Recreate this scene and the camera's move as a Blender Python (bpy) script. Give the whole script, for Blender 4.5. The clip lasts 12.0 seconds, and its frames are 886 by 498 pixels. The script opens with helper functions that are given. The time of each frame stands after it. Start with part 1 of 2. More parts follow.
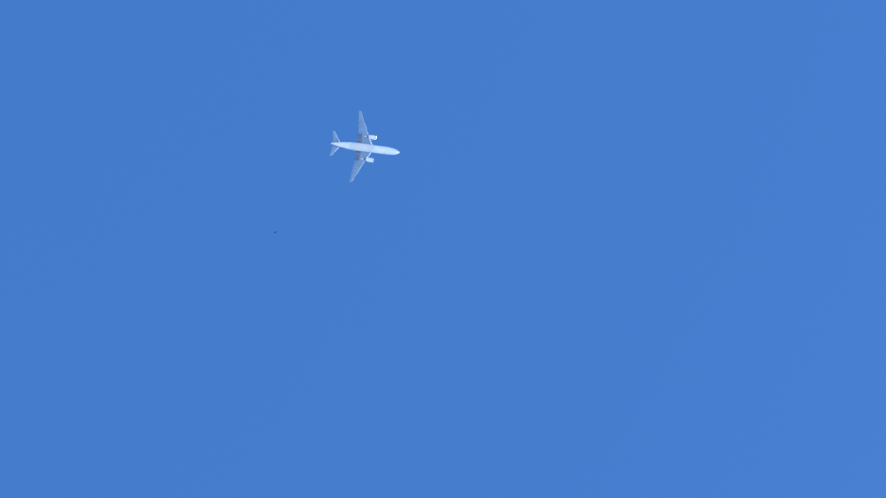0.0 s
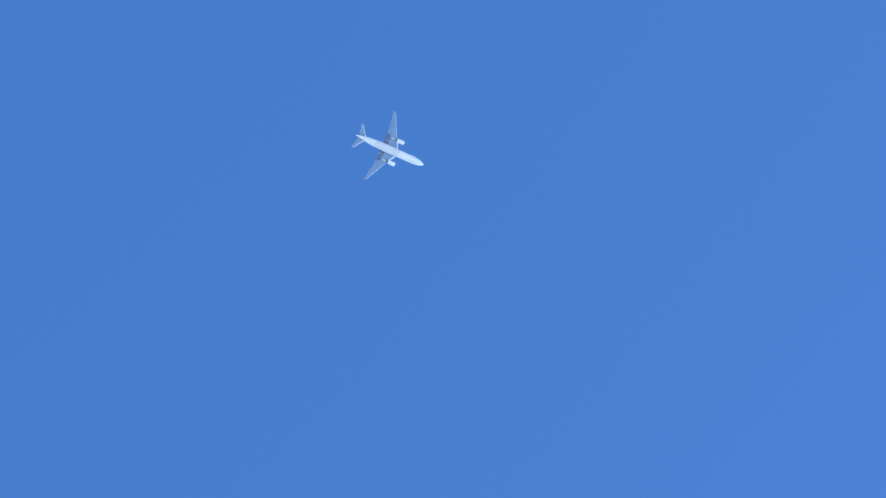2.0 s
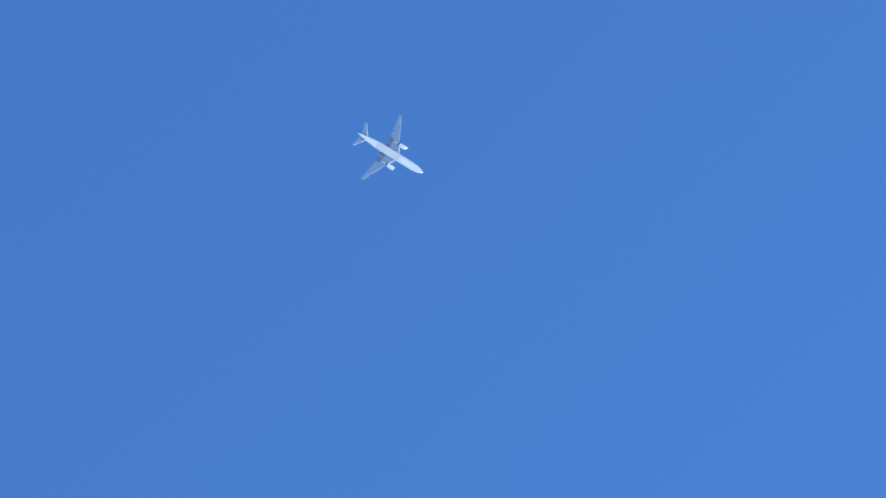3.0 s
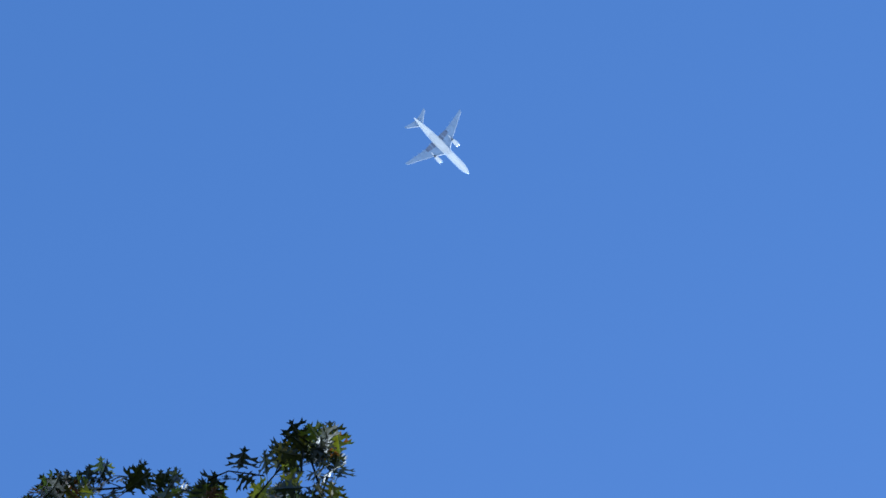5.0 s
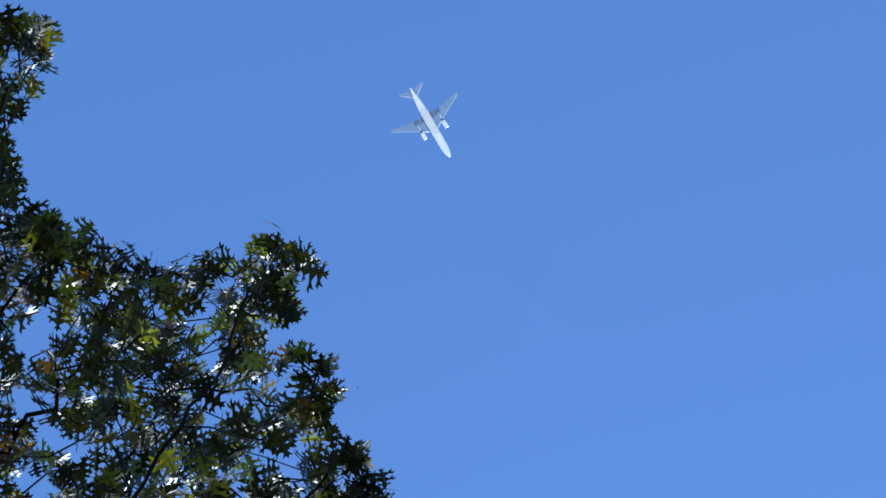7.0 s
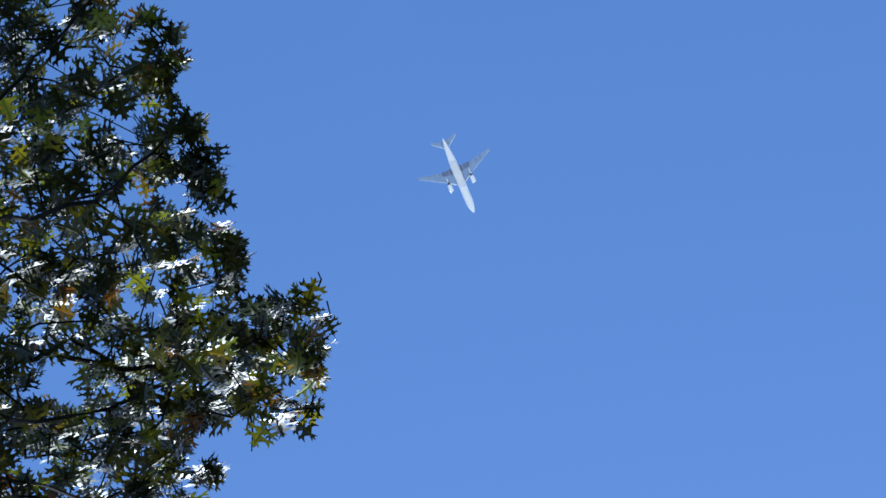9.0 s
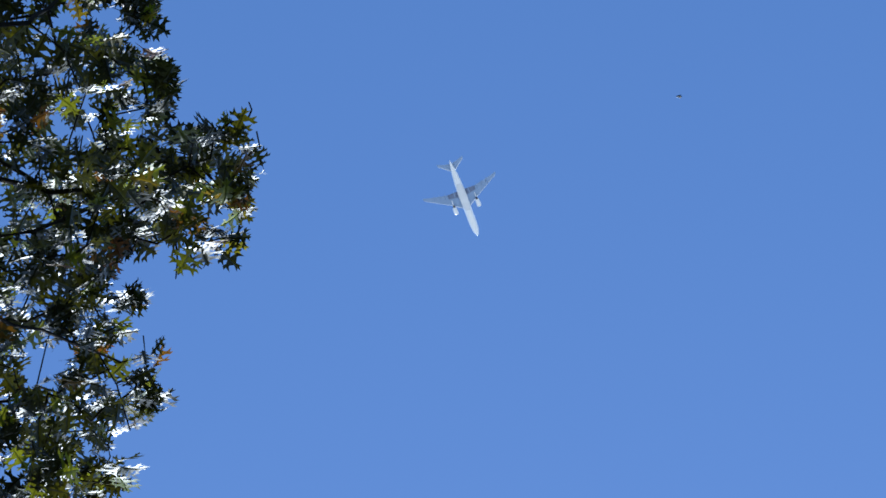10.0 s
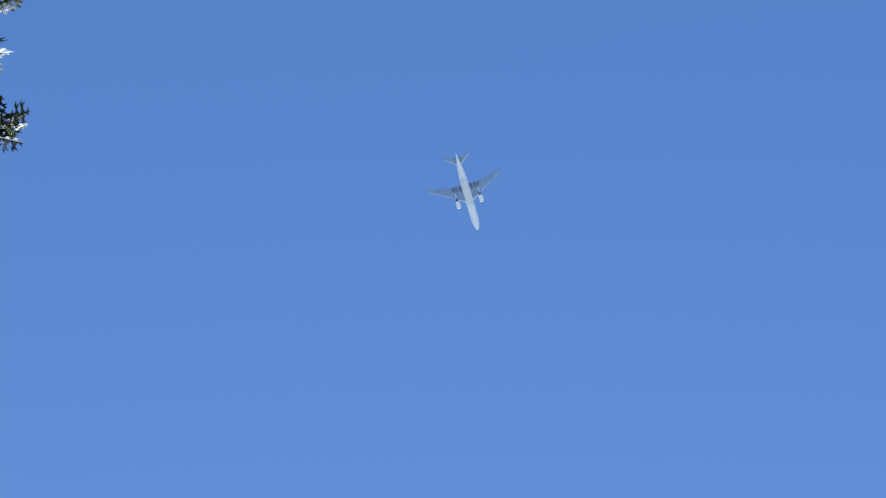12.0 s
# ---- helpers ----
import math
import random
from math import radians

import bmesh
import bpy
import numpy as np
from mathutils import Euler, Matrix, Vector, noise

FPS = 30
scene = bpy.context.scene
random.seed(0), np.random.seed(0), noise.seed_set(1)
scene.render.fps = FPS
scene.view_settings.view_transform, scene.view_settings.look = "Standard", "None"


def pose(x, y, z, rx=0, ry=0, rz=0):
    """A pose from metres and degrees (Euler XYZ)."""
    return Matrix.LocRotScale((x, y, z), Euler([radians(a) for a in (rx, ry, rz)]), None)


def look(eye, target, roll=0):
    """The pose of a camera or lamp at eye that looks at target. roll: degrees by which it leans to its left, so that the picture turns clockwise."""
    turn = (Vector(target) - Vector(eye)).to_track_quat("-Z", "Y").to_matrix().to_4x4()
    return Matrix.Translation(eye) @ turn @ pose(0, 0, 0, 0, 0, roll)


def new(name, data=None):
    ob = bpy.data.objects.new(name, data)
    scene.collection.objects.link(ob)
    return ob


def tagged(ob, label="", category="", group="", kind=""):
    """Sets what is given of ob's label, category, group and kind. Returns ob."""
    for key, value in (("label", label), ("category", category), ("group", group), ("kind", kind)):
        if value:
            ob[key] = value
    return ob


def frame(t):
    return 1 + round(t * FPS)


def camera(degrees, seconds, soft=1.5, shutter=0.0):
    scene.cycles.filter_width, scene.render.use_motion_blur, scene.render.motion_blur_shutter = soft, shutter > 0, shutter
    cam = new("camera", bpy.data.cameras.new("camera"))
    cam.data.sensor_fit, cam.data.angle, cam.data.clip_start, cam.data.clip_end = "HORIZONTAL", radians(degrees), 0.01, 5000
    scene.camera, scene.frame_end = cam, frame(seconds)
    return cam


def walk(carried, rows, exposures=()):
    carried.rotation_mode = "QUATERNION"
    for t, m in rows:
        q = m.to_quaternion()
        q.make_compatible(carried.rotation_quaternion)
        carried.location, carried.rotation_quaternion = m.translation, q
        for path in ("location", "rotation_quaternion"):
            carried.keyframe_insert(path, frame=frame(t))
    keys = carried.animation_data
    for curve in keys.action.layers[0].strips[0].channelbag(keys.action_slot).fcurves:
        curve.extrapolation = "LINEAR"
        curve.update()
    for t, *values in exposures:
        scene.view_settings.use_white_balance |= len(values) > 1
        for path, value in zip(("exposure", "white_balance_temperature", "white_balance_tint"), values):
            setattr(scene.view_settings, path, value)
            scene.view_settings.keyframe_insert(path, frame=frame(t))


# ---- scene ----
# ---- camera and its walk ----
EYE_HEIGHT = 1.6
ROWS = [  # seconds, the camera's turn and the sway of the body; it is held up towards the zenith
    (0, -178.533, -19.663, 81.981, 0.000, 0.000), (0.5, -177.167, -18.360, 77.413, 0.000, -0.001),
    (1, -176.028, -16.907, 72.870, 0.000, -0.002), (1.5, -175.210, -15.380, 68.743, 0.000, -0.003),
    (2, -174.762, -13.873, 65.350, 0.000, -0.005), (2.5, -174.293, -12.228, 61.138, 0.000, -0.007),
    (3, -174.239, -10.731, 57.968, 0.000, -0.009), (5, -175.587, -5.699, 44.285, 0.000, -0.012),
    (5.5, -176.287, -4.489, 39.891, -0.003, -0.012), (6, -177.232, -3.344, 36.420, 0.002, 0.009),
    (6.5, -178.266, -2.221, 33.130, 0.008, 0.008), (7, -179.361, -1.210, 30.161, 0.013, 0.005),
    (7.5, 179.571, -0.445, 27.871, 0.011, 0.005), (9.5, 175.380, 1.211, 21.723, -0.015, -0.011),
    (10, 174.199, 1.636, 20.650, -0.012, -0.009), (10.5, 172.925, 2.060, 19.816, -0.010, -0.004),
    (11, 171.594, 2.399, 18.851, -0.006, 0.005), (11.5, 170.218, 2.579, 17.444, 0.004, 0.013),
    (12, 168.834, 2.675, 16.025, 0.010, 0.016)]
EXPOSURE = [(0, 0.9, 4830, 5), (1, 0.91, 4850, 5), (2.5, 0.86, 4870, 6), (3, 0.83, 4870, 6), (5, 0.9, 5030, 6), (5.5, 0.95, 5100, 7),
            (7.5, 0.97, 5250, 8), (9.5, 0.74, 5270, 7), (11, 0.53, 5200, 6), (12, 0.45, 5120, 5)]
cam = camera(12.0, 12.0, soft=1.6)
walk(cam, [(t, pose(x, y, EYE_HEIGHT, rx, ry, rz)) for t, rx, ry, rz, x, y in ROWS], EXPOSURE)

# ---- sky and sun ----
SUN_AZIMUTH = radians(14)     # from +y towards -x
SUN_HEIGHT = radians(38)
to_sun = Vector((-math.sin(SUN_AZIMUTH) * math.cos(SUN_HEIGHT), math.cos(SUN_AZIMUTH) * math.cos(SUN_HEIGHT),
                 math.sin(SUN_HEIGHT)))
world = bpy.data.worlds.new("sky")
scene.world = world
world.use_nodes = True
wn = world.node_tree
sky = wn.nodes.new("ShaderNodeTexSky")
sky.sky_type, sky.sun_disc = "NISHITA", False
sky.sun_elevation, sky.sun_rotation = SUN_HEIGHT, -SUN_AZIMUTH
sky.air_density, sky.dust_density, sky.ozone_density = 1.0, 1.2, 7.0
wn.links.new(sky.outputs[0], wn.nodes["Background"].inputs[0])
wn.nodes["Background"].inputs[1].default_value = 0.12
sun = new("sun", bpy.data.lights.new("sun", "SUN"))
sun.data.energy, sun.data.angle, sun.data.color = 5.0, radians(0.53), (1.0, 0.94, 0.84)
sun.matrix_world = look(to_sun * 60, (0, 0, 0))


# ---- materials ----
def material(name, base, rough=0.5, metal=0.0):
    m = bpy.data.materials.new(name)
    m.use_nodes = True
    b = m.node_tree.nodes["Principled BSDF"]
    b.inputs["Base Color"].default_value = (*base, 1)
    b.inputs["Roughness"].default_value = rough
    b.inputs["Metallic"].default_value = metal
    return m


def node(m, kind, **values):
    n = m.node_tree.nodes.new(kind)
    for key, value in values.items():
        n.inputs[key].default_value = value
    return n


def wire(m, a, b):
    m.node_tree.links.new(a, b)


def ramp(m, stops):
    n = m.node_tree.nodes.new("ShaderNodeValToRGB")
    e = n.color_ramp.elements
    while len(e) < len(stops):
        e.new(0.5)
    for el, (p, c) in zip(e, stops):
        el.position, el.color = p, (*c, 1)
    return n


def grained(name, dark, light, scale, rough, metal=0.0, bump=0.0, fine=9.0):
    """A surface with variation at two scales, in metres."""
    m = material(name, light, rough, metal)
    b = m.node_tree.nodes["Principled BSDF"]
    c = node(m, "ShaderNodeTexCoord")
    n1 = node(m, "ShaderNodeTexNoise", Scale=scale, Detail=4.0)
    n2 = node(m, "ShaderNodeTexNoise", Scale=scale * fine, Detail=3.0)
    mix = node(m, "ShaderNodeMath")
    mix.operation = "MULTIPLY_ADD"
    mix.inputs[1].default_value = 0.35
    for n in (n1, n2):
        wire(m, c.outputs["Object"], n.inputs["Vector"])
    wire(m, n2.outputs[0], mix.inputs[0])
    wire(m, n1.outputs[0], mix.inputs[2])
    r = ramp(m, [(0.45, dark), (0.9, light)])
    wire(m, mix.outputs[0], r.inputs[0])
    wire(m, r.outputs[0], b.inputs["Base Color"])
    if bump:
        bp = node(m, "ShaderNodeBump", Strength=0.6, Distance=bump)
        wire(m, mix.outputs[0], bp.inputs["Height"])
        wire(m, bp.outputs[0], b.inputs["Normal"])
    return m


# white with a touch of blue put in for distance haze
HAZY_WHITE = grained("hazy_white", (0.74, 0.78, 0.84), (0.8, 0.83, 0.88), 0.12, 0.3)
# the blue of the air below the jet is mixed into this grey
HAZY_GREY = grained("hazy_grey", (0.19, 0.28, 0.47), (0.22, 0.32, 0.525), 0.1, 0.45)
FLAP_PAINT = grained("flap_paint", (0.11, 0.15, 0.26), (0.14, 0.18, 0.31), 0.2, 0.5)
FAIRING_PAINT = grained("fairing_paint", (0.6, 0.64, 0.72), (0.68, 0.72, 0.79), 0.15, 0.4)
BARE_METAL = grained("bare_metal", (0.6, 0.61, 0.62), (0.8, 0.8, 0.8), 0.5, 0.28, 1.0)
DARK_METAL = grained("dark_metal", (0.03, 0.03, 0.035), (0.08, 0.08, 0.085), 0.8, 0.5, 0.6)
WINDOW_GLASS = grained("cockpit_glass", (0.01, 0.012, 0.015), (0.03, 0.03, 0.035), 0.8, 0.08)
# near-black: the crown's shade is worked into this colour
SHADED_BARK = grained("shaded_bark", (0.008, 0.0065, 0.0055), (0.022, 0.018, 0.015), 7.0, 0.95, 0.0, 0.02)
SHADED_BARK.node_tree.nodes["Principled BSDF"].inputs["Specular IOR Level"].default_value = 0.1
# unseen ground, made pale so its bounce lights the jet's belly
BOUNCE_GROUND = grained("bounce_ground", (0.3, 0.285, 0.24), (0.54, 0.52, 0.46), 0.05, 0.95, 0.0, 0.0, 40.0)


def tone_unseen_ground(m, near, far):
    """Unseen ground toned for bounced light: dark lawn to an uneven edge, pale fields beyond."""
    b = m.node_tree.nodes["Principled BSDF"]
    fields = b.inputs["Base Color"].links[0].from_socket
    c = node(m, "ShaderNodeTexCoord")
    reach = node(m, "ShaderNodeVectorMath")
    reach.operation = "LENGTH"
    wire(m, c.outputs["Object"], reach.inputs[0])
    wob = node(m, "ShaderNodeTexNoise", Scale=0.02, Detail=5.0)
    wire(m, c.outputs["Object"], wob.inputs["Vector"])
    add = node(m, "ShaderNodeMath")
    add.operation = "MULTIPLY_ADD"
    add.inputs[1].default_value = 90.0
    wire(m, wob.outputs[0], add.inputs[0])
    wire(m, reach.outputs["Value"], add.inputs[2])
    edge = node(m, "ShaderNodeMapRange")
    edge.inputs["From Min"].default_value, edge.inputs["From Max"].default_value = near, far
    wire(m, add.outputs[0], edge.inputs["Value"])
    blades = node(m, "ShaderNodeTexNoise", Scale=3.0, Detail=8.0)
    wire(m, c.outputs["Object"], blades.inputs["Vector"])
    # dark, so that little light bounces up onto the leaves
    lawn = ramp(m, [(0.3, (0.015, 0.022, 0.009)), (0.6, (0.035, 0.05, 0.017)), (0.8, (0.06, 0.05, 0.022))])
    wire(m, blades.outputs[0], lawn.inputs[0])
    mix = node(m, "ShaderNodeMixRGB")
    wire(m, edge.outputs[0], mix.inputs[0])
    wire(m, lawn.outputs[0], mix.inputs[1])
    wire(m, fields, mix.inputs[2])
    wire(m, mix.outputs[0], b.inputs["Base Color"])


tone_unseen_ground(BOUNCE_GROUND, 170.0, 210.0)
CHITIN = grained("chitin", (0.008, 0.007, 0.006), (0.03, 0.025, 0.02), 300.0, 0.4)


def leaf_material(name, pick, grain):
    """Oak leaf: waxy, thin, lets light through; green darkened for shade, with some yellow and russet leaves."""
    m = material(name, (0.05, 0.09, 0.025), 0.46)
    b = m.node_tree.nodes["Principled BSDF"]
    b.inputs["Specular IOR Level"].default_value = 0.32
    out = m.node_tree.nodes["Material Output"]
    if pick == "object":
        who = node(m, "ShaderNodeObjectInfo").outputs["Random"]
    else:
        who = node(m, "ShaderNodeNewGeometry").outputs["Random Per Island"]
    # near-black greens carry crown shade; the yellow stop is lifted for sun shining through
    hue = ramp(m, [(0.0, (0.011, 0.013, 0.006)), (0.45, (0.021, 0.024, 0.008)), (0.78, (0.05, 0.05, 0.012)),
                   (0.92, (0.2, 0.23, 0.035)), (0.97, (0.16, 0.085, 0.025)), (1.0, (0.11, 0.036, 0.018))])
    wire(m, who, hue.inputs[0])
    c = node(m, "ShaderNodeTexCoord")
    spots = node(m, "ShaderNodeTexNoise", Scale=grain, Detail=3.0)
    wire(m, c.outputs["Object"], spots.inputs["Vector"])
    wear = ramp(m, [(0.3, (0.6, 0.55, 0.45)), (0.55, (1, 1, 1))])
    wire(m, spots.outputs[0], wear.inputs[0])
    tint = node(m, "ShaderNodeMixRGB", Fac=1.0)
    tint.blend_type = "MULTIPLY"
    wire(m, hue.outputs[0], tint.inputs[1])
    wire(m, wear.outputs[0], tint.inputs[2])
    wire(m, tint.outputs[0], b.inputs["Base Color"])
    veins = node(m, "ShaderNodeBump", Strength=0.25, Distance=0.006)
    wire(m, spots.outputs[0], veins.inputs["Height"])
    wire(m, veins.outputs[0], b.inputs["Normal"])
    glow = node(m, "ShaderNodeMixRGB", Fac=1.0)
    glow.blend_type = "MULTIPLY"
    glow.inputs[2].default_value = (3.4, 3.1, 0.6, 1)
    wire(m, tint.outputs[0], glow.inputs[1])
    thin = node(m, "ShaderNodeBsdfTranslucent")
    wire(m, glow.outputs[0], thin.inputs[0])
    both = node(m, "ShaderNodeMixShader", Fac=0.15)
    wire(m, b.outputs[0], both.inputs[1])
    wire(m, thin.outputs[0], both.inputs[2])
    wire(m, both.outputs[0], out.inputs[0])
    return m


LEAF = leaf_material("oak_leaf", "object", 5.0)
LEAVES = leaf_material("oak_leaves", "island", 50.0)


# ---- building helpers ----
def mesh_of(name, verts, faces, mat, smooth=True):
    me = bpy.data.meshes.new(name)
    me.from_pydata([tuple(v) for v in verts], [], faces)
    me.update()
    me.materials.append(mat)
    if smooth:
        me.polygons.foreach_set("use_smooth", [True] * len(me.polygons))
    return me


def part(name, data, parent, label=""):
    ob = new(name, data)
    ob.parent = parent
    return tagged(ob, label)


def loft(rings, close=True):
    """Verts and faces of a skin over rings of equal count, with both ends closed."""
    n = len(rings[0])
    verts = [v for r in rings for v in r]
    faces = [(i * n + j, i * n + (j + 1) % n, (i + 1) * n + (j + 1) % n, (i + 1) * n + j)
             for i in range(len(rings) - 1) for j in range(n)]
    if close:
        faces.append(tuple(reversed(range(n))))
        faces.append(tuple(range((len(rings) - 1) * n, len(rings) * n)))
    return verts, faces


def outward(me):
    bm = bmesh.new()
    bm.from_mesh(me)
    bmesh.ops.recalc_face_normals(bm, faces=bm.faces)
    bm.to_mesh(me)
    bm.free()
    return me


# ---- ground ----
def build_ground():
    rings = [0.0] + [6.0 * 1.9 ** i for i in range(14)]
    verts, faces, n = [(0, 0, 0)], [], 48
    for r in rings[1:]:
        for j in range(n):
            a = 2 * math.pi * j / n
            verts.append((r * math.cos(a), r * math.sin(a), 0.0))
    faces += [(0, 1 + j, 1 + (j + 1) % n) for j in range(n)]
    for i in range(len(rings) - 2):
        o, p = 1 + i * n, 1 + (i + 1) * n
        faces += [(o + j, p + j, p + (j + 1) % n, o + (j + 1) % n) for j in range(n)]
    ob = new("ground", mesh_of("ground", verts, faces, BOUNCE_GROUND, False))
    tagged(ob, "unseen ground toned for bounced light, dark near the tree, pale beyond", "ground", "", "structure")


# ---- the airliner ----
def ring_y(y, cx, cz, rx, rz, n=32):
    return [(cx + rx * math.cos(2 * math.pi * j / n), y, cz + rz * math.sin(2 * math.pi * j / n)) for j in range(n)]


def wing_section(le, te, x, z, thick, n=10):
    """A closed aerofoil at span x, from its leading edge y le to its trailing edge y te."""
    chord, up, low = le - te, [], []
    for i in range(n + 1):
        u = (1 - math.cos(math.pi * i / n)) / 2
        h = thick * chord * 2.6 * (math.sqrt(u) * 0.57 - 0.24 * u - 0.33 * u * u)
        h = max(h, 0.012)
        up.append((x, le - u * chord, z + h))
        low.append((x, le - u * chord, z - 0.75 * h))
    return up + [(a, b, c - 0.01) for a, b, c in reversed(low)]


def surface(sections):
    return loft([wing_section(*s) for s in sections])


def revolve_y(profile, cx, cz, n=28):
    """A skin turned about a line along y: profile rows are (y, radius)."""
    return loft([ring_y(y, cx, cz, r, r, n) for y, r in profile])


def build_airliner():
    jet = new("airliner")
    tagged(jet, "white twin-engine passenger jet with haze-tinted grey wings in flight", "airplane")
    shape = [(31.8, -0.9, 0.12), (31.4, -0.85, 0.62), (30.6, -0.75, 1.15), (29.3, -0.55, 1.75), (27.4, -0.3, 2.35),
             (25.0, -0.1, 2.8), (22.0, 0.0, 3.05), (18.0, 0.0, 3.1), (8.0, 0.0, 3.1), (-2.0, 0.0, 3.1), (-9.0, 0.0, 3.1),
             (-13.0, 0.12, 2.98), (-17.0, 0.45, 2.65), (-21.0, 0.85, 2.15), (-25.0, 1.2, 1.55), (-28.5, 1.5, 0.95),
             (-31.0, 1.7, 0.42), (-31.8, 1.75, 0.12)]
    v, f = loft([ring_y(y, 0, cz, r, r * 1.0, 36) for y, cz, r in shape])
    body = part("fuselage", outward(mesh_of("fuselage", v, f, HAZY_WHITE)), jet, "glossy white tubular fuselage")
    # cockpit windows, cabin windows and doors on both sides
    for s in (-1, 1):
        v, f = [], []
        for k in range(3):
            a0, a1 = radians(28 + 20 * k), radians(45 + 20 * k)
            o = len(v)
            for yy, zz, rr in ((28.9, -0.5, 1.9), (27.7, -0.33, 2.31)):
                for a in (a0, a1):
                    v.append((s * (rr + 0.03) * math.cos(a), yy, zz + (rr + 0.03) * math.sin(a)))
            f.append((o, o + 1, o + 3, o + 2))
        part("cockpit_window", mesh_of("cockpit_window", v, f, WINDOW_GLASS, False), body, "dark cockpit windows")
        v, f = [], []
        for k in range(78):
            y = 22 - k * 0.53
            if y < -19:
                break
            r = 3.115 if y > -9 else 3.1 - 0.045 * (-9 - y)
            o = len(v)
            for yy in (y, y + 0.27):
                for zz in (0.45, 0.83):
                    v.append((s * math.sqrt(max(r * r - zz * zz, 0.1)), yy, zz))
            f.append((o, o + 1, o + 3, o + 2))
        tagged(part("cabin_windows", mesh_of("cabin_windows", v, f, WINDOW_GLASS, False), body, "row of dark cabin windows"), kind="stuff")
    # belly fairing between the wings
    rows = [(11.0, -1.9, 1.5, 1.0), (8.5, -1.75, 2.8, 1.6), (5.0, -1.65, 3.3, 1.85), (-3.0, -1.65, 3.4, 1.9),
            (-8.5, -1.65, 3.2, 1.8), (-11.5, -1.75, 2.4, 1.4), (-13.5, -1.9, 1.1, 0.8)]
    v, f = loft([ring_y(y, 0, cz, rx, rz, 28) for y, cz, rx, rz in rows])
    part("belly_fairing", outward(mesh_of("belly_fairing", v, f, FAIRING_PAINT)), jet, "light grey belly fairing")
    for s in (-1, 1):
        # wing: root, kink and raked tip, bent upwards
        wing = [(7.6, -6.6, 2.2 * s, -1.6, 0.13), (4.3, -6.6, 7.5 * s, -1.1, 0.115), (2.4, -6.5, 10.4 * s, -0.75, 0.105),
                (-1.0, -7.6, 16.5 * s, 0.1, 0.1), (-4.6, -8.9, 23.0 * s, 1.1, 0.095), (-7.3, -10.0, 28.0 * s, 2.1, 0.09),
                (-8.5, -10.6, 30.0 * s, 2.6, 0.08), (-9.6, -10.8, 30.7 * s, 2.8, 0.06)]
        v, f = surface(wing)
        w = part("wing", outward(mesh_of("wing", v, f, HAZY_GREY)), jet, "swept grey wing, tinted blue for haze")
        # slats along the leading edge; their pale paint also stands in for sunlight
        v, f = surface([(a + 0.2, a - 0.75, x, z, 0.06 * (a - b) + 0.05) for a, b, x, z, th in wing[:3]])
        part("inboard_slat", outward(mesh_of("inboard_slat", v, f, HAZY_WHITE)), w, "white inboard slat")
        v, f = surface([(a + 0.1, a - 0.5, x, z, 0.06 * (a - b) + 0.05) for a, b, x, z, th in wing[2:-1]])
        part("outboard_slat", outward(mesh_of("outboard_slat", v, f, FAIRING_PAINT)), w, "pale grey outboard slat")
        # inboard flap, darker than the wing
        v, f = surface([(-0.9, -6.9, 3.3 * s, -1.6, 0.2), (-1.6, -6.85, 7.5 * s, -1.12, 0.19), (-3.0, -6.75, 11.4 * s, -0.7, 0.17)])
        part("inboard_flap", outward(mesh_of("inboard_flap", v, f, FLAP_PAINT)), w, "dark grey inboard flap")
        # flap track fairings
        for x, y0, z in ((6.0, -5.0, -1.6), (13.2, -5.4, -0.65), (17.6, -6.3, -0.05), (21.8, -7.2, 0.6)):
            prof = [(y0 + 2.6, 0.06), (y0 + 1.8, 0.28), (y0 + 0.5, 0.36), (y0 - 1.6, 0.3), (y0 - 3.2, 0.08)]
            v, f = revolve_y(prof, s * x, z, 12)
            part("flap_fairing", outward(mesh_of("flap_fairing", v, f, HAZY_GREY)), w)
        # engine: cowl with a hollow intake, lip, core, pylon
        ex, ez = 9.6 * s, -3.1
        prof = [(9.75, 1.4), (10.0, 1.48), (10.02, 1.58), (9.7, 1.68), (8.6, 1.76), (7.0, 1.76), (5.4, 1.62), (4.0, 1.38),
                (4.0, 1.3), (5.8, 1.36)]
        v, f = loft([ring_y(y, ex, ez, r, r, 32) for y, r in prof], False)
        eng = part("engine", outward(mesh_of("engine", v, f, HAZY_WHITE)), jet, "large white turbofan engine cowl")
        v, f = loft([ring_y(y, ex, ez, r, r, 32) for y, r in ((9.6, 1.38), (9.95, 1.44), (10.08, 1.53), (10.0, 1.62), (9.6, 1.71))], False)
        part("intake_lip", mesh_of("intake_lip", v, f, BARE_METAL), eng, "polished intake lip")
        v, f = revolve_y([(9.5, 0.06), (8.9, 0.4), (8.6, 0.5), (8.55, 1.42), (8.3, 1.42), (8.2, 0.5)], ex, ez, 28)
        part("fan", mesh_of("fan", v, f, DARK_METAL), eng, "dark fan disc")
        v, f = revolve_y([(5.8, 1.32), (4.4, 1.1), (3.0, 0.85), (2.95, 0.6), (1.8, 0.12)], ex, ez, 28)
        part("exhaust_core", mesh_of("exhaust_core", v, f, DARK_METAL), eng, "dark exhaust nozzle")
        v, f = loft([[(ex - 0.28, y, z0), (ex + 0.28, y, z0), (ex + 0.28, y, z1), (ex - 0.28, y, z1)]
                     for y, z0, z1 in ((8.3, -1.3, -1.0), (6.0, -1.6, -0.6), (3.0, -1.8, -0.8), (-1.5, -1.35, -0.95))])
        part("pylon", outward(mesh_of("pylon", v, f, HAZY_WHITE, False)), eng)
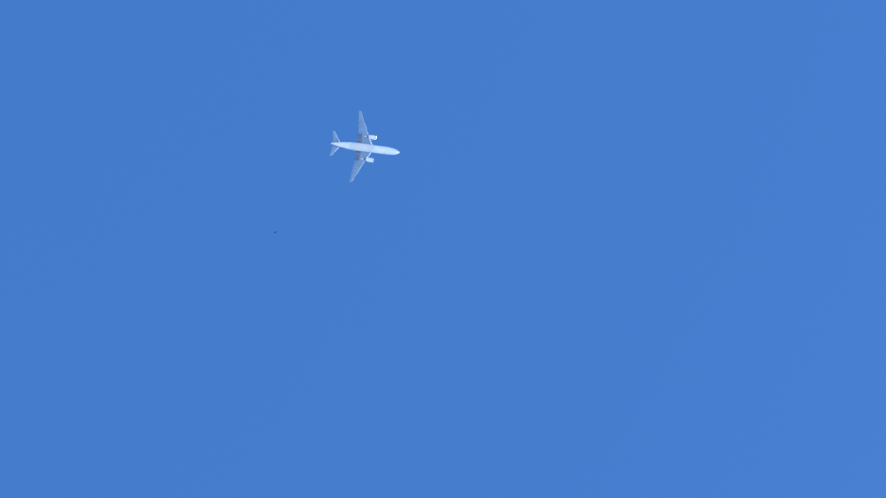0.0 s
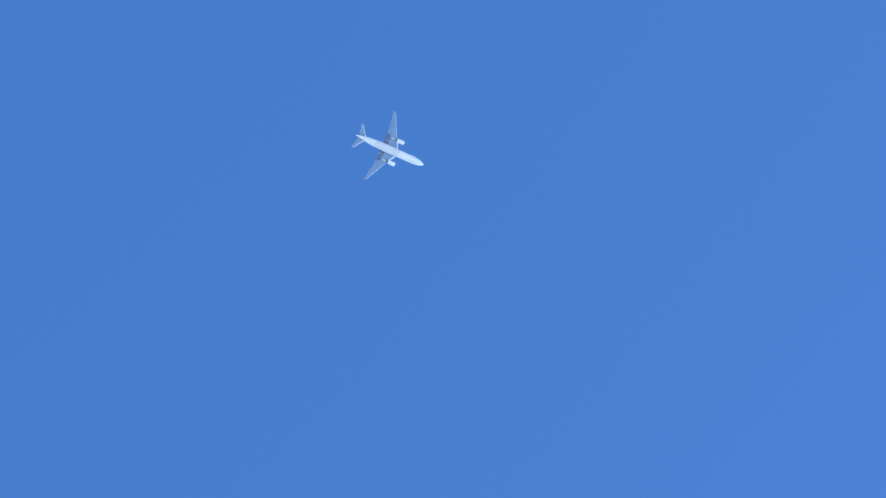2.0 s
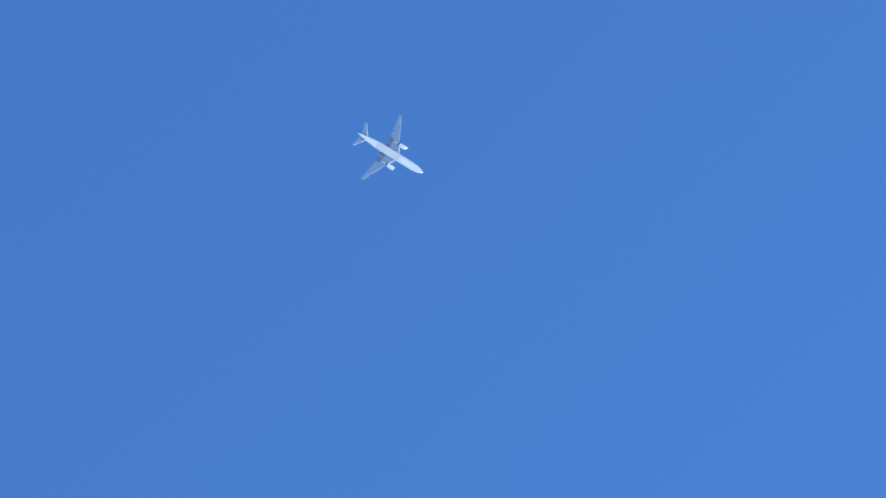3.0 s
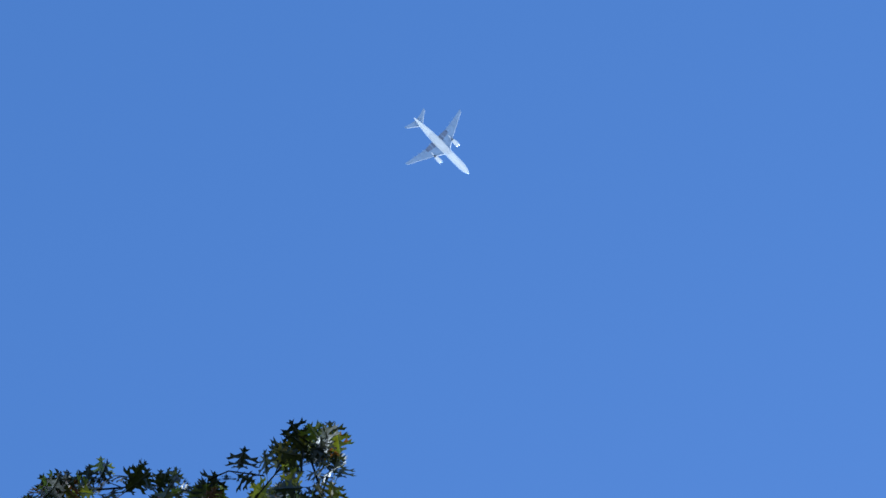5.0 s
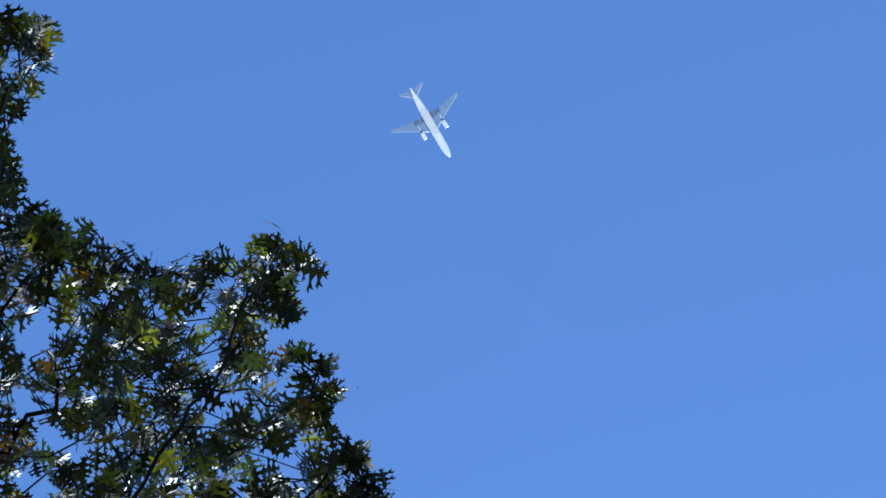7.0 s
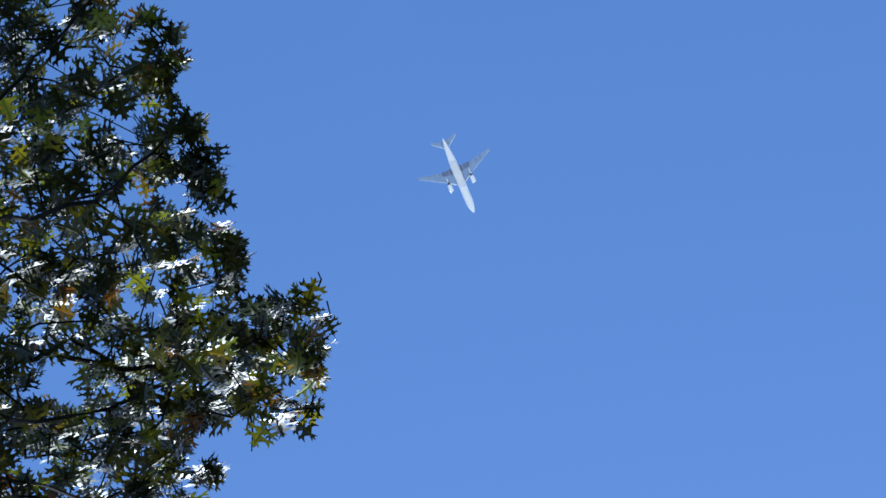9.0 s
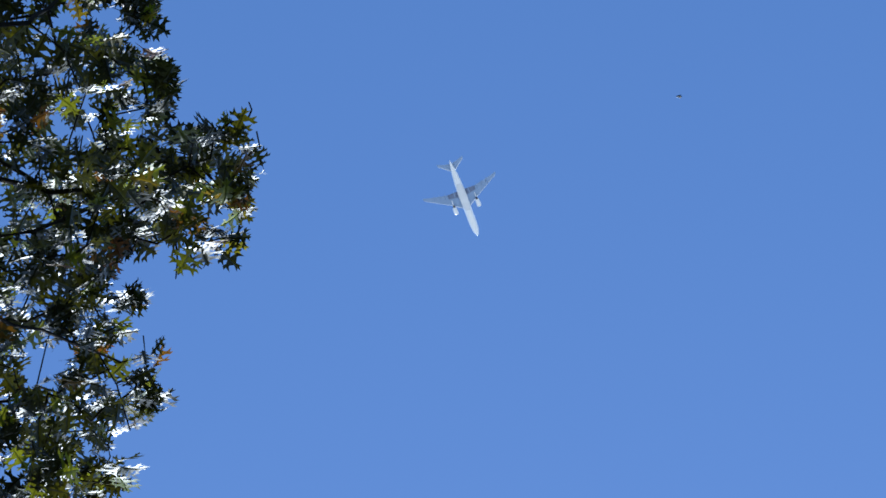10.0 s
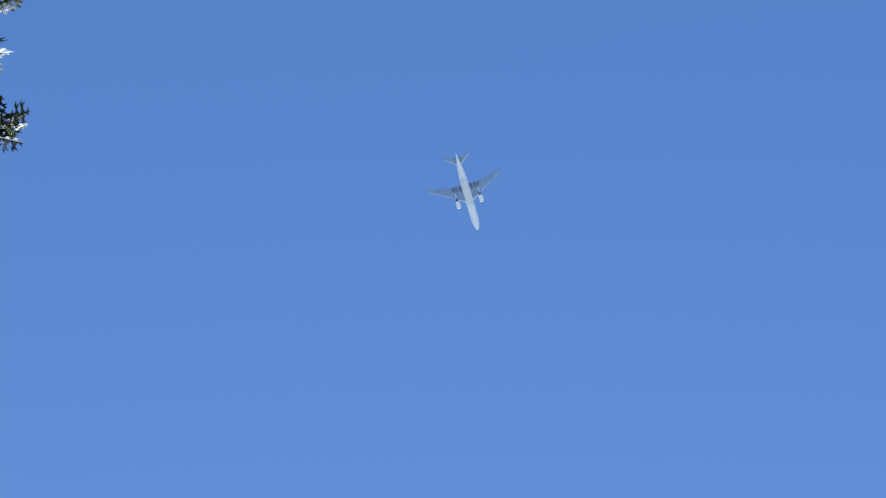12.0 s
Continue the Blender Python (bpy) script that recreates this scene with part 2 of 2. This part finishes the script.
        # tailplane
        v, f = surface([(-22.6, -29.2, 0.7 * s, 1.5, 0.1), (-26.4, -30.2, 5.6 * s, 2.1, 0.09),
                        (-29.9, -31.8, 10.3 * s, 2.75, 0.08), (-30.6, -31.9, 10.75 * s, 2.8, 0.06)])
        tail = part("tailplane", outward(mesh_of("tailplane", v, f, HAZY_GREY)), jet, "grey horizontal tailplane, tinted blue for haze")
        # added white strip stands in for sun striking the leading edge
        v, f = surface([(-22.45, -23.3, 0.9 * s, 1.5, 0.5), (-26.25, -26.9, 5.6 * s, 2.1, 0.5), (-29.75, -30.2, 10.3 * s, 2.75, 0.45)])
        part("leading_edge", outward(mesh_of("leading_edge", v, f, HAZY_WHITE)), tail, "leading edge painted white for sunlight")
    fin = [(-18.6, -29.6, 2.2, 0.1), (-21.0, -30.2, 4.4, 0.09), (-25.3, -31.6, 8.8, 0.09), (-28.6, -32.6, 12.0, 0.08),
           (-29.3, -32.7, 12.4, 0.05)]
    rings = [[(q[2], q[1], h) for q in wing_section(a, b, 0, 0, th)] for a, b, h, th in fin]
    v, f = loft(rings)
    part("tail_fin", outward(mesh_of("tail_fin", v, f, HAZY_WHITE)), jet, "upright white tail fin")
    return jet


# ---- the oak ----
TRUNK = Vector((-4.6, 0.3, 0.0))
LEVEL = 15.0      # height over the eye to which the seen crown outline is projected
# the sprays at the crown's edge, bough by bough, placed to fit the camera's view
SHADE_SIDE_TOP = [(-2.01, -2.32), (-1.89, -2.27), (-1.85, -2.2), (-1.73, -2.17), (-1.68, -2.1), (-1.56, -2.08), (-1.5, -1.98), (-1.43, -1.89)]
SHADE_SIDE_SPRAY = [(-1.51, -1.85), (-1.53, -1.77), (-1.42, -1.73), (-1.29, -1.77), (-1.15, -1.81), (-1.09, -1.78), (-1.03, -1.7), (-1.07, -1.64), (-1.15, -1.61), (-1.19, -1.55), (-1.26, -1.54), (-1.35, -1.5), (-1.37, -1.44), (-1.33, -1.34), (-1.41, -1.31), (-1.4, -1.23), (-1.49, -1.19), (-1.39, -1.13), (-1.31, -1.09), (-1.25, -1.05), (-1.28, -0.98), (-1.29, -0.87), (-1.22, -0.81), (-1.15, -0.76), (-1.17, -0.67)]
MIDDLE_SPRAY = [(-1.19, -0.78), (-1.14, -0.73), (-1.08, -0.65), (-1.02, -0.66), (-0.94, -0.66), (-0.91, -0.6), (-0.82, -0.6), (-0.74, -0.68), (-0.67, -0.66), (-0.66, -0.56), (-0.63, -0.48), (-0.7, -0.43), (-0.75, -0.34), (-0.8, -0.29), (-0.8, -0.19), (-0.78, -0.14), (-0.83, -0.07), (-0.8, -0.02), (-0.82, 0.08), (-0.79, 0.16), (-0.79, 0.24), (-0.82, 0.33), (-0.83, 0.41), (-0.83, 0.5), (-0.83, 0.57)]
LONG_SPRAY = [(-0.86, 0.67), (-0.94, 0.72), (-1, 0.81), (-0.97, 0.85), (-0.86, 0.87), (-0.78, 0.87), (-0.69, 0.86), (-0.64, 0.87), (-0.61, 0.94), (-0.66, 1.01), (-0.74, 1.06), (-0.77, 1.13), (-0.78, 1.22), (-0.81, 1.3), (-0.91, 1.27), (-1.03, 1.23), (-1.1, 1.2), (-1.18, 1.19), (-1.2, 1.29), (-1.25, 1.36), (-1.25, 1.48), (-1.27, 1.59)]
SUN_SIDE_SPRAY = [(-1.31, 1.59), (-1.32, 1.72), (-1.42, 1.79), (-1.48, 1.9), (-1.5, 2.04), (-1.49, 2.17), (-1.56, 2.25), (-1.64, 2.24), (-1.77, 2.21), (-1.88, 2.15), (-2.09, 2.14)]
CROWN_EDGE = SHADE_SIDE_TOP + SHADE_SIDE_SPRAY + MIDDLE_SPRAY + LONG_SPRAY + SUN_SIDE_SPRAY
# the branches that carry them, from the inside out, placed to fit the same view
BRANCHES = [[(-2.07, -1.22), (-1.8, -1.33), (-1.56, -1.45), (-1.4, -1.54), (-1.24, -1.65), (-1.12, -1.73)],
            [(-2.02, 0.04), (-1.77, 0.01), (-1.52, -0.11), (-1.3, -0.22), (-1.17, -0.28), (-1.03, -0.35), (-0.93, -0.46), (-0.8, -0.55)],
            [(-1.59, 0.27), (-1.48, 0.26), (-1.24, 0.29), (-1.16, 0.27), (-0.98, 0.21)],
            [(-1.87, 0.9), (-1.75, 0.93), (-1.49, 0.99), (-1.23, 0.98), (-1.01, 0.98), (-0.81, 0.97)],
            [(-1.94, 1.13), (-1.68, 1.28), (-1.51, 1.41), (-1.37, 1.54)],
            [(-2.02, 2.01), (-1.77, 2.04), (-1.64, 2.09), (-1.55, 2.14)]]
# bare twig ends below and beside the long spray
BARE_TWIGS = [[(-1.03, 1.2), (-1.05, 1.27), (-1.08, 1.33)], [(-1.05, 1.27), (-1.04, 1.31)], [(-1, 1.22), (-1, 1.29), (-0.98, 1.33)], [(-0.64, 0.89), (-0.61, 0.86), (-0.61, 0.83)]]
# open places in the foliage as the camera sees them: plan and radius
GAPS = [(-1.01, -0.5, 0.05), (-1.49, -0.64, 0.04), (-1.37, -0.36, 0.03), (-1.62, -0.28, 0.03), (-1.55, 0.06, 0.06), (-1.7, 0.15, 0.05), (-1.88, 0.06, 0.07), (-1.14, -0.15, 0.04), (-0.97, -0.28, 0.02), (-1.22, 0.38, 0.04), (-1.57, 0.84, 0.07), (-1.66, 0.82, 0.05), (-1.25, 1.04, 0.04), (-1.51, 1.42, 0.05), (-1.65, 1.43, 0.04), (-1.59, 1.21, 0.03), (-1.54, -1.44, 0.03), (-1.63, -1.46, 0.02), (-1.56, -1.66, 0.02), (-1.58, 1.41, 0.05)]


def leaf_mesh(name, seed, mat):
    """A lobed oak leaf, 1 long, its stalk at the origin, growing along +y, curled and folded a little."""
    rng = random.Random(seed)
    fold, curl, twist = rng.uniform(0.08, 0.4), rng.uniform(-0.7, 0.35), rng.uniform(-0.6, 0.6)
    spine = [(0.0, -0.28), (0.0, 0.0), (0.0, 0.18), (0.0, 0.38), (0.0, 0.6), (0.0, 0.8), (0.0, 1.0)]
    v, f = [], []

    def put(x, y):
        z = fold * abs(x) + curl * y * y * 0.6 + twist * x * y * 0.6 + rng.uniform(-0.01, 0.01)
        v.append((x, y, z))
        return len(v) - 1

    s = [put(*p) for p in spine]
    a, b = put(-0.012, -0.28), put(0.012, -0.28)
    c, d = put(-0.014, 0.02), put(0.014, 0.02)
    f += [(a, b, d, c)]
    for side in (-1, 1):
        # sinuses cut in close to the midrib; lobes reach out and forwards and end in points
        sinus = [put(side * x * rng.uniform(0.8, 1.4), y) for x, y in ((0.04, 0.1), (0.062, 0.34), (0.068, 0.58), (0.055, 0.8))]
        f += [(s[1], sinus[0], s[2]), (s[2], sinus[0], sinus[1], s[3]), (s[3], sinus[1], sinus[2], s[4]),
              (s[4], sinus[2], sinus[3], s[5])]
        for k, (w, y, up) in enumerate(((0.33, 0.15, 0.15), (0.58, 0.35, 0.23), (0.47, 0.58, 0.26))):
            w *= rng.uniform(0.7, 1.2)
            y += rng.uniform(-0.03, 0.03)
            lo, hi = sinus[k], sinus[k + 1]
            mid = put(side * w * 0.5, y + up * 0.25)
            mid2 = put(side * w * 0.42, y + up * 0.6)
            e1 = put(side * w * 0.82, y + up * 0.12)
            e2 = put(side * w * 1.02, y + up * 0.5)
            e3 = put(side * w * 0.74, y + up * 0.5)
            e4 = put(side * w * 0.82, y + up * 1.1)
            e5 = put(side * w * 0.55, y + up * 0.68)
            f += [(lo, mid, mid2, hi), (mid, e1, e3), (e1, e2, e3), (mid, e3, e5, mid2), (e3, e4, e5)]
        t1, t2 = put(side * 0.17, 0.97), put(side * 0.06, 0.91)
        f += [(s[5], sinus[3], t2), (sinus[3], t1, t2), (s[5], t2, s[6])]
    return mesh_of(name, v, f, mat, True)


def tube(v, f, pts, radii, n=6):
    """Adds a bent, tapering tube to verts and faces."""
    start = len(v)
    for i, p in enumerate(pts):
        d = (pts[min(i + 1, len(pts) - 1)] - pts[max(i - 1, 0)]).normalized()
        q = d.orthogonal().normalized()
        w = d.cross(q)
        for j in range(n):
            a = 2 * math.pi * j / n
            v.append(p + (q * math.cos(a) + w * math.sin(a)) * radii[i])
    for i in range(len(pts) - 1):
        for j in range(n):
            o, o2 = start + i * n, start + (i + 1) * n
            f.append((o + j, o + (j + 1) % n, o2 + (j + 1) % n, o2 + j))


def build_oak():
    rng = random.Random(11)
    oak = new("oak_tree")
    oak.location = TRUNK
    tagged(oak, "tall oak with lobed dark green leaves, some turned yellow and russet", "tree")
    top = Vector((-5.0, -0.1, 17.5))

    # shoots: the sprays at the edge, then the foliage within it, in three storeys
    plan = CROWN_EDGE + [(-2.3, 2.3), (-2.3, -2.5)]

    def within(x, y):
        odd = False
        for (ax, ay), (bx, by) in zip(plan, plan[1:] + plan[:1]):
            if (ay > y) != (by > y) and x < ax + (bx - ax) * (y - ay) / (by - ay):
                odd = not odd
        return odd

    def in_seen_outline(p, beyond):
        """Whether a leaf's tip, seen from the eye, stays in the crown's outline and off its open places."""
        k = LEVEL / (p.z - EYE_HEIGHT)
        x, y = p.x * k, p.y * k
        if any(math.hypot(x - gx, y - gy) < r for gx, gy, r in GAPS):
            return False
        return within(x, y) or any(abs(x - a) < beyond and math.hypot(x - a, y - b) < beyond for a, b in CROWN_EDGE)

    def shoot_at(x, y, height):
        # slides along the sight line from the eye, so its seen place stays
        k = height / LEVEL
        return Vector((x * k, y * k, EYE_HEIGHT + height)), True

    shoots, plan_rng = [], random.Random(5)
    for i, (x, y) in enumerate(CROWN_EDGE):
        (ax, ay), (bx, by) = CROWN_EDGE[max(i - 1, 0)], CROWN_EDGE[min(i + 1, len(CROWN_EDGE) - 1)]
        along = Vector((bx - ax, by - ay)).normalized()
        x, y = x - 0.012 * along.y, y + 0.012 * along.x
        height = LEVEL + 0.7 * noise.noise((x * 1.3, y * 1.3, 4.0)) + plan_rng.uniform(-0.25, 0.25)
        shoots.append((shoot_at(x, y, height)[0], (along.y, -along.x, 0.0)))
    for low, high, apart, inset, thin in ((14.2, 15.4, 0.105, 0.03, 0.05), (15.4, 16.8, 0.13, 0.06, 0.2), (16.8, 18.6, 0.175, 0.12, 0.3)):
        taken = [] if low > 14.5 else list(CROWN_EDGE)
        for _ in range(7000):
            x, y = plan_rng.uniform(-2.25, -0.55), plan_rng.uniform(-2.45, 2.3)
            if not within(x + inset, y) or not within(x, y - inset * 0.5) or not within(x, y + inset * 0.5):
                continue
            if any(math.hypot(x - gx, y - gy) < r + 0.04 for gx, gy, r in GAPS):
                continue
            room = apart * (0.86 if y > 0.6 else 1.0)       # the sun side is set denser to fit the view
            if any(abs(x - a) < room and math.hypot(x - a, y - b) < room for a, b in taken):
                continue
            taken.append((x, y))
            if y < -0.1 and plan_rng.random() < thin:       # the shade side is thinned to fit the view
                continue
            shoots.append(shoot_at(x, y, plan_rng.uniform(low, high)))
    made = 0
    while made < 620:
        p = Vector((rng.uniform(-9.2, -1.9), rng.uniform(-4.6, 4.6), rng.uniform(8.5, 20.5)))
        q = ((p.x + 5.2) / 3.9) ** 2 + ((p.y + 0.7) / 3.8) ** 2 + ((p.z - 14.2) / 6.2) ** 2
        if q > 1 or q < 0.25 or p.x / (p.z - 1.6) > -0.148:      # kept off the open side that the camera sees
            continue
        shoots.append((p, False))
        made += 1

    # main limbs leave the trunk and carry everything else
    nodes = []      # place, index of the node it grows from
    count = 9
    for i in range(count):
        h = i / (count - 1)
        nodes.append((Vector((TRUNK.x + (top.x - TRUNK.x) * h + 0.12 * math.sin(4 * h), TRUNK.y + (top.y - TRUNK.y) * h, 17.5 * h)), i - 1))
    for k in range(13):
        a = 2.4 * k + 0.4
        z = 6.5 + 0.72 * k
        root = min(range(2, count), key=lambda i: abs(nodes[i][0].z - z + 0.8))
        last, reach = root, (2.6 if k < 9 else 1.5)
        for j in range(1, 5):
            r = reach * j / 4
            c = nodes[root][0]
            nodes.append((Vector((c.x + r * math.cos(a) + rng.uniform(-.1, .1), c.y + r * math.sin(a) + rng.uniform(-.1, .1), c.z + r * 0.95 + 0.1 * j)), last))
            last = len(nodes) - 1
    # long boughs that run out over the open side
    for branch in BRANCHES:
        x, y = branch[0]
        k = (LEVEL - 1.2) / LEVEL
        end = Vector((x * k, y * k, EYE_HEIGHT + LEVEL - 1.2))
        root = min(range(2, count), key=lambda i: abs(nodes[i][0].z - end.z + 2.6))
        last, c = root, nodes[root][0]
        for j in range(1, 6):
            u = j / 5
            nodes.append((c.lerp(end, u) + Vector((0, 0.06 * math.sin(5 * u), 0.25 * math.sin(math.pi * u))), last))
            last = len(nodes) - 1
        for i, (x, y) in enumerate(branch[1:]):
            height = LEVEL - 1.2 + 1.1 * (i + 1) / (len(branch) - 1)
            here = shoot_at(x, y, height)[0]
            before = nodes[last][0]
            for u in (0.5, 1.0):
                bend = Vector((rng.uniform(-1, 1), rng.uniform(-1, 1), rng.uniform(-1, 1))) * (0.02 if u < 1 else 0)
                nodes.append((before.lerp(here, u) + bend, last))
                last = len(nodes) - 1
    trunk_nodes = set(range(count))
    axis = lambda p: math.hypot(p.x - TRUNK.x, p.y - TRUNK.y)
    leaf_nodes = []
    for p, near in sorted(shoots, key=lambda s: axis(s[0])):
        best, cost = 0, 1e9
        for i, (q, _) in enumerate(nodes):
            if i in trunk_nodes and i < 3:
                continue
            d = p - q
            c = d.length + (0.5 * max(0.0, axis(q) - axis(p))) + (0.2 * max(0.0, q.z - p.z)) + (0.5 if i in trunk_nodes else 0)
            if c < cost:
                best, cost = i, c
        q = nodes[best][0]
        d = p - q
        last = best
        steps = max(2, min(9, int(d.length / 0.12)))
        for j in range(1, steps + 1):
            u = j / steps
            w = Vector((rng.uniform(-1, 1), rng.uniform(-1, 1), rng.uniform(-1, 1))) * 0.042 * (1 if j < steps else 0)
            nodes.append((q + d * u + w + Vector((0, 0, -0.06 * math.sin(math.pi * u) * min(1, d.length))), last))
            last = len(nodes) - 1
        leaf_nodes.append((last, near))
    # girth by how many shoots each piece of wood carries
    load = [0.0] * len(nodes)
    for i, _ in leaf_nodes:
        while i >= 0:
            load[i] += 1
            i = nodes[i][1]
    girth = [0.0018 * max(1, n) ** 0.5 + 0.0012 for n in load]
    kids = {}
    for i, (_, p) in enumerate(nodes):
        if p >= 0:
            kids.setdefault(p, []).append(i)
    limbs, twig_v, twig_f = [], [], []

    def run(start, into):
        pts, rad, i = [nodes[start][0]], [girth[start]], start
        if nodes[start][1] >= 0:
            pts.insert(0, nodes[nodes[start][1]][0])
            rad.insert(0, min(girth[start] * 1.1, girth[nodes[start][1]]))
        more = []
        while i in kids:
            ks = sorted(kids[i], key=lambda k: -load[k])
            more += ks[1:]
            i = ks[0]
            pts.append(nodes[i][0])
            rad.append(girth[i])
        pts = [p - TRUNK for p in pts]
        thick = rad[0]
        if into:
            tube(*into, pts, rad, 14)
        elif thick > 0.012:
            limb_v, limb_f = [], []
            tube(limb_v, limb_f, pts, rad, 8)
            limbs.append((limb_v, limb_f))
        else:
            tube(twig_v, twig_f, pts, rad, 5)
        for k in more:
            run(k, None)

    trunk_v, trunk_f = [], []
    for i in range(count):       # the trunk is thicker than its load asks, with a flare at the foot
        h = i / (count - 1)
        girth[i] = max(girth[i], 0.33 * (1 - h) ** 0.8 + 0.05) + (0.16 if i == 0 else 0)
    run(0, (trunk_v, trunk_f))
    for twig in BARE_TWIGS:
        pts = [shoot_at(x, y, LEVEL)[0] - TRUNK for x, y in twig]
        tube(twig_v, twig_f, pts, [0.0045 - 0.001 * i for i in range(len(pts))], 5)
    part("trunk", mesh_of("trunk", trunk_v, trunk_f, SHADED_BARK), oak, "furrowed trunk, darkened for the crown's shade")
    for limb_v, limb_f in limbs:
        part("limb", mesh_of("limb", limb_v, limb_f, SHADED_BARK), oak)
    tagged(part("twigs", mesh_of("twigs", twig_v, twig_f, SHADED_BARK), oak, "thin dark twigs"), kind="stuff")

    # leaves: tufts at the shoots' ends, a few along the twigs
    shapes = [leaf_mesh("leaf", 30 + i, LEAF) for i in range(8)]
    raw = [(np.array([q.co[:] for q in m.vertices]), [tuple(p.vertices) for p in m.polygons]) for m in shapes]
    singles, verts, faces, total = [], [], [], 0
    for node_i, near in leaf_nodes:
        p, q = nodes[node_i][0], nodes[nodes[node_i][1]][0]
        way = (p - q).normalized()
        turn = rng.uniform(0, 6.28)
        outward_way = Vector(near) if isinstance(near, tuple) else Vector((0, 0, 0))
        tuft = 10 if isinstance(near, tuple) else rng.randint(7, 9) if near else rng.randint(7, 10)
        for k in range(tuft):
            turn += 2.4
            back = rng.uniform(0.08, 0.24) if k < tuft - 3 else 0.13
            at = p - way * back
            side = way.orthogonal().normalized()
            side = (Matrix.Rotation(turn, 3, way) @ side)
            spread = 0.35 if k >= tuft - 2 else rng.uniform(0.8, 1.5)
            aim = (way + side * spread + outward_way * 0.8 + Vector((0, 0, -0.12))).normalized()
            up = (Vector((0, 0, 1)) + Vector((rng.gauss(0, .55), rng.gauss(0, .55), 0))).normalized()
            if rng.random() < 0.28:      # some leaves are turned on edge and hang
                up = Vector((rng.gauss(0, 1), rng.gauss(0, 1), rng.gauss(0, 0.6))).normalized()
            if near and rng.random() < (0.17 if isinstance(near, tuple) else 0.08) + 0.19 * max(0.0, min(2.0, p.y + 1.0)):     # more on the sunny side tilt midway between sun and camera, to glint
                up = (Vector((-0.13, 0.8, -0.4)) + Vector((rng.gauss(0, .2), rng.gauss(0, .2), rng.gauss(0, .2)))).normalized()
                aim = (aim - up * aim.dot(up)).normalized()
            x = aim.cross(up).normalized()
            z = x.cross(aim)
            size = rng.uniform(0.075, 0.125) if near else rng.uniform(0.1, 0.15)
            m = Matrix((x, aim, z)).transposed().to_4x4()
            m = Matrix.Translation(at + aim * 0.28 * size) @ m @ Matrix.Scale(size, 4)
            kind = rng.randrange(len(shapes))
            if near and not in_seen_outline(at + aim * 1.2 * size, rng.uniform(0.05, 0.092)):
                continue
            if near and -0.5 < p.y < 1.2 and p.x > -1.15 and len(singles) < 300:
                singles.append((kind, m))
                continue
            a, fs = raw[kind]
            mm = np.array(m)
            b = a @ mm[:3, :3].T + mm[:3, 3] - np.array(TRUNK)
            verts.append(b)
            faces += [tuple(i + total for i in t) for t in fs]
            total += len(b)
    me = bpy.data.meshes.new("foliage")
    me.from_pydata(np.concatenate(verts).tolist(), [], faces)
    me.update()
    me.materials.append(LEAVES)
    me.polygons.foreach_set("use_smooth", [True] * len(me.polygons))
    tagged(part("foliage", me, oak, "dense dark green lobed leaves"), kind="stuff")
    shift = Matrix.Translation(-TRUNK)
    for kind, m in singles:
        ob = part("leaf", shapes[kind], oak)
        ob.matrix_basis = shift @ m
    return oak


# ---- small insects in the air ----
def build_insect(size):
    fly = new("insect")
    tagged(fly, "small dark winged insect in mid-air", "insect", "insects in the air")
    rows = [(1.0, 0.05), (0.8, 0.22), (0.5, 0.26), (0.3, 0.16), (0.0, 0.3), (-0.6, 0.28), (-1.0, 0.06)]
    v, f = loft([ring_y(y * size, 0, 0, r * size, r * size, 8) for y, r in rows])
    part("insect_body", outward(mesh_of("insect_body", v, f, CHITIN)), fly)
    for s in (-1, 1):
        span = [(0.4, 0.1, 0.1, 0.1), (0.3, -0.5, 0.35, 0.22), (-0.4, -0.9, 0.6, 0.25)]
        rings = [[(x * s * size, y * size, (z + h) * size) for y, h in ((le, 0.0), ((le + te) / 2, 0.02), (te, 0.0), ((le + te) / 2, -0.02))]
                 for le, te, x, z in span]
        v, f = loft(rings)
        part("insect_wing", mesh_of("insect_wing", v, f, CHITIN), fly)
    return fly


build_ground()
airliner = build_airliner()
build_oak()
darting_insect = build_insect(0.0022)
hovering_insect = build_insect(0.0032)
crossing_insect = build_insect(0.0042)


def motions():
    """All that moves: the jet on its straight level course, and the insects below it."""
    times = [i * 0.5 for i in range(25)]
    walk(airliner, [(t, pose(-0.7, 158.865 * (t - 8.0), 3327.1)) for t in times])
    walk(darting_insect, [(t, pose(-0.148 + 1.08 * t, -2.42 + 2.01 * t, 7.6, 0, 0, -28)) for t in times])
    walk(crossing_insect, [(t, pose(0.326 - 1.9 * (t - 10), 0.537 - 0.82 * (t - 10), 7.6, 0, 0, 113)) for t in times])
    walk(hovering_insect, [(0, pose(1.9, -1.2, 13.6, 0, 0, 60)), (5, pose(-0.35, -0.1, 13.6, 0, 0, 60)), (6.5, pose(-0.52, 0.015, 13.6, 0, 0, 50)),
                           (6.8, pose(-0.539, -0.02, 13.6, 0, 0, 20)), (7.3, pose(-0.55, 0.005, 13.6, 0, 0, -40)), (7.5, pose(-0.402, 0.056, 13.6, 0, 0, -70)),
                           (7.6, pose(-0.396, 0.077, 13.6, 0, 0, -80)), (9, pose(0.9, 0.3, 13.6, 0, 0, -80)), (12, pose(3.2, 0.4, 13.6, 0, 0, -80))])


motions()
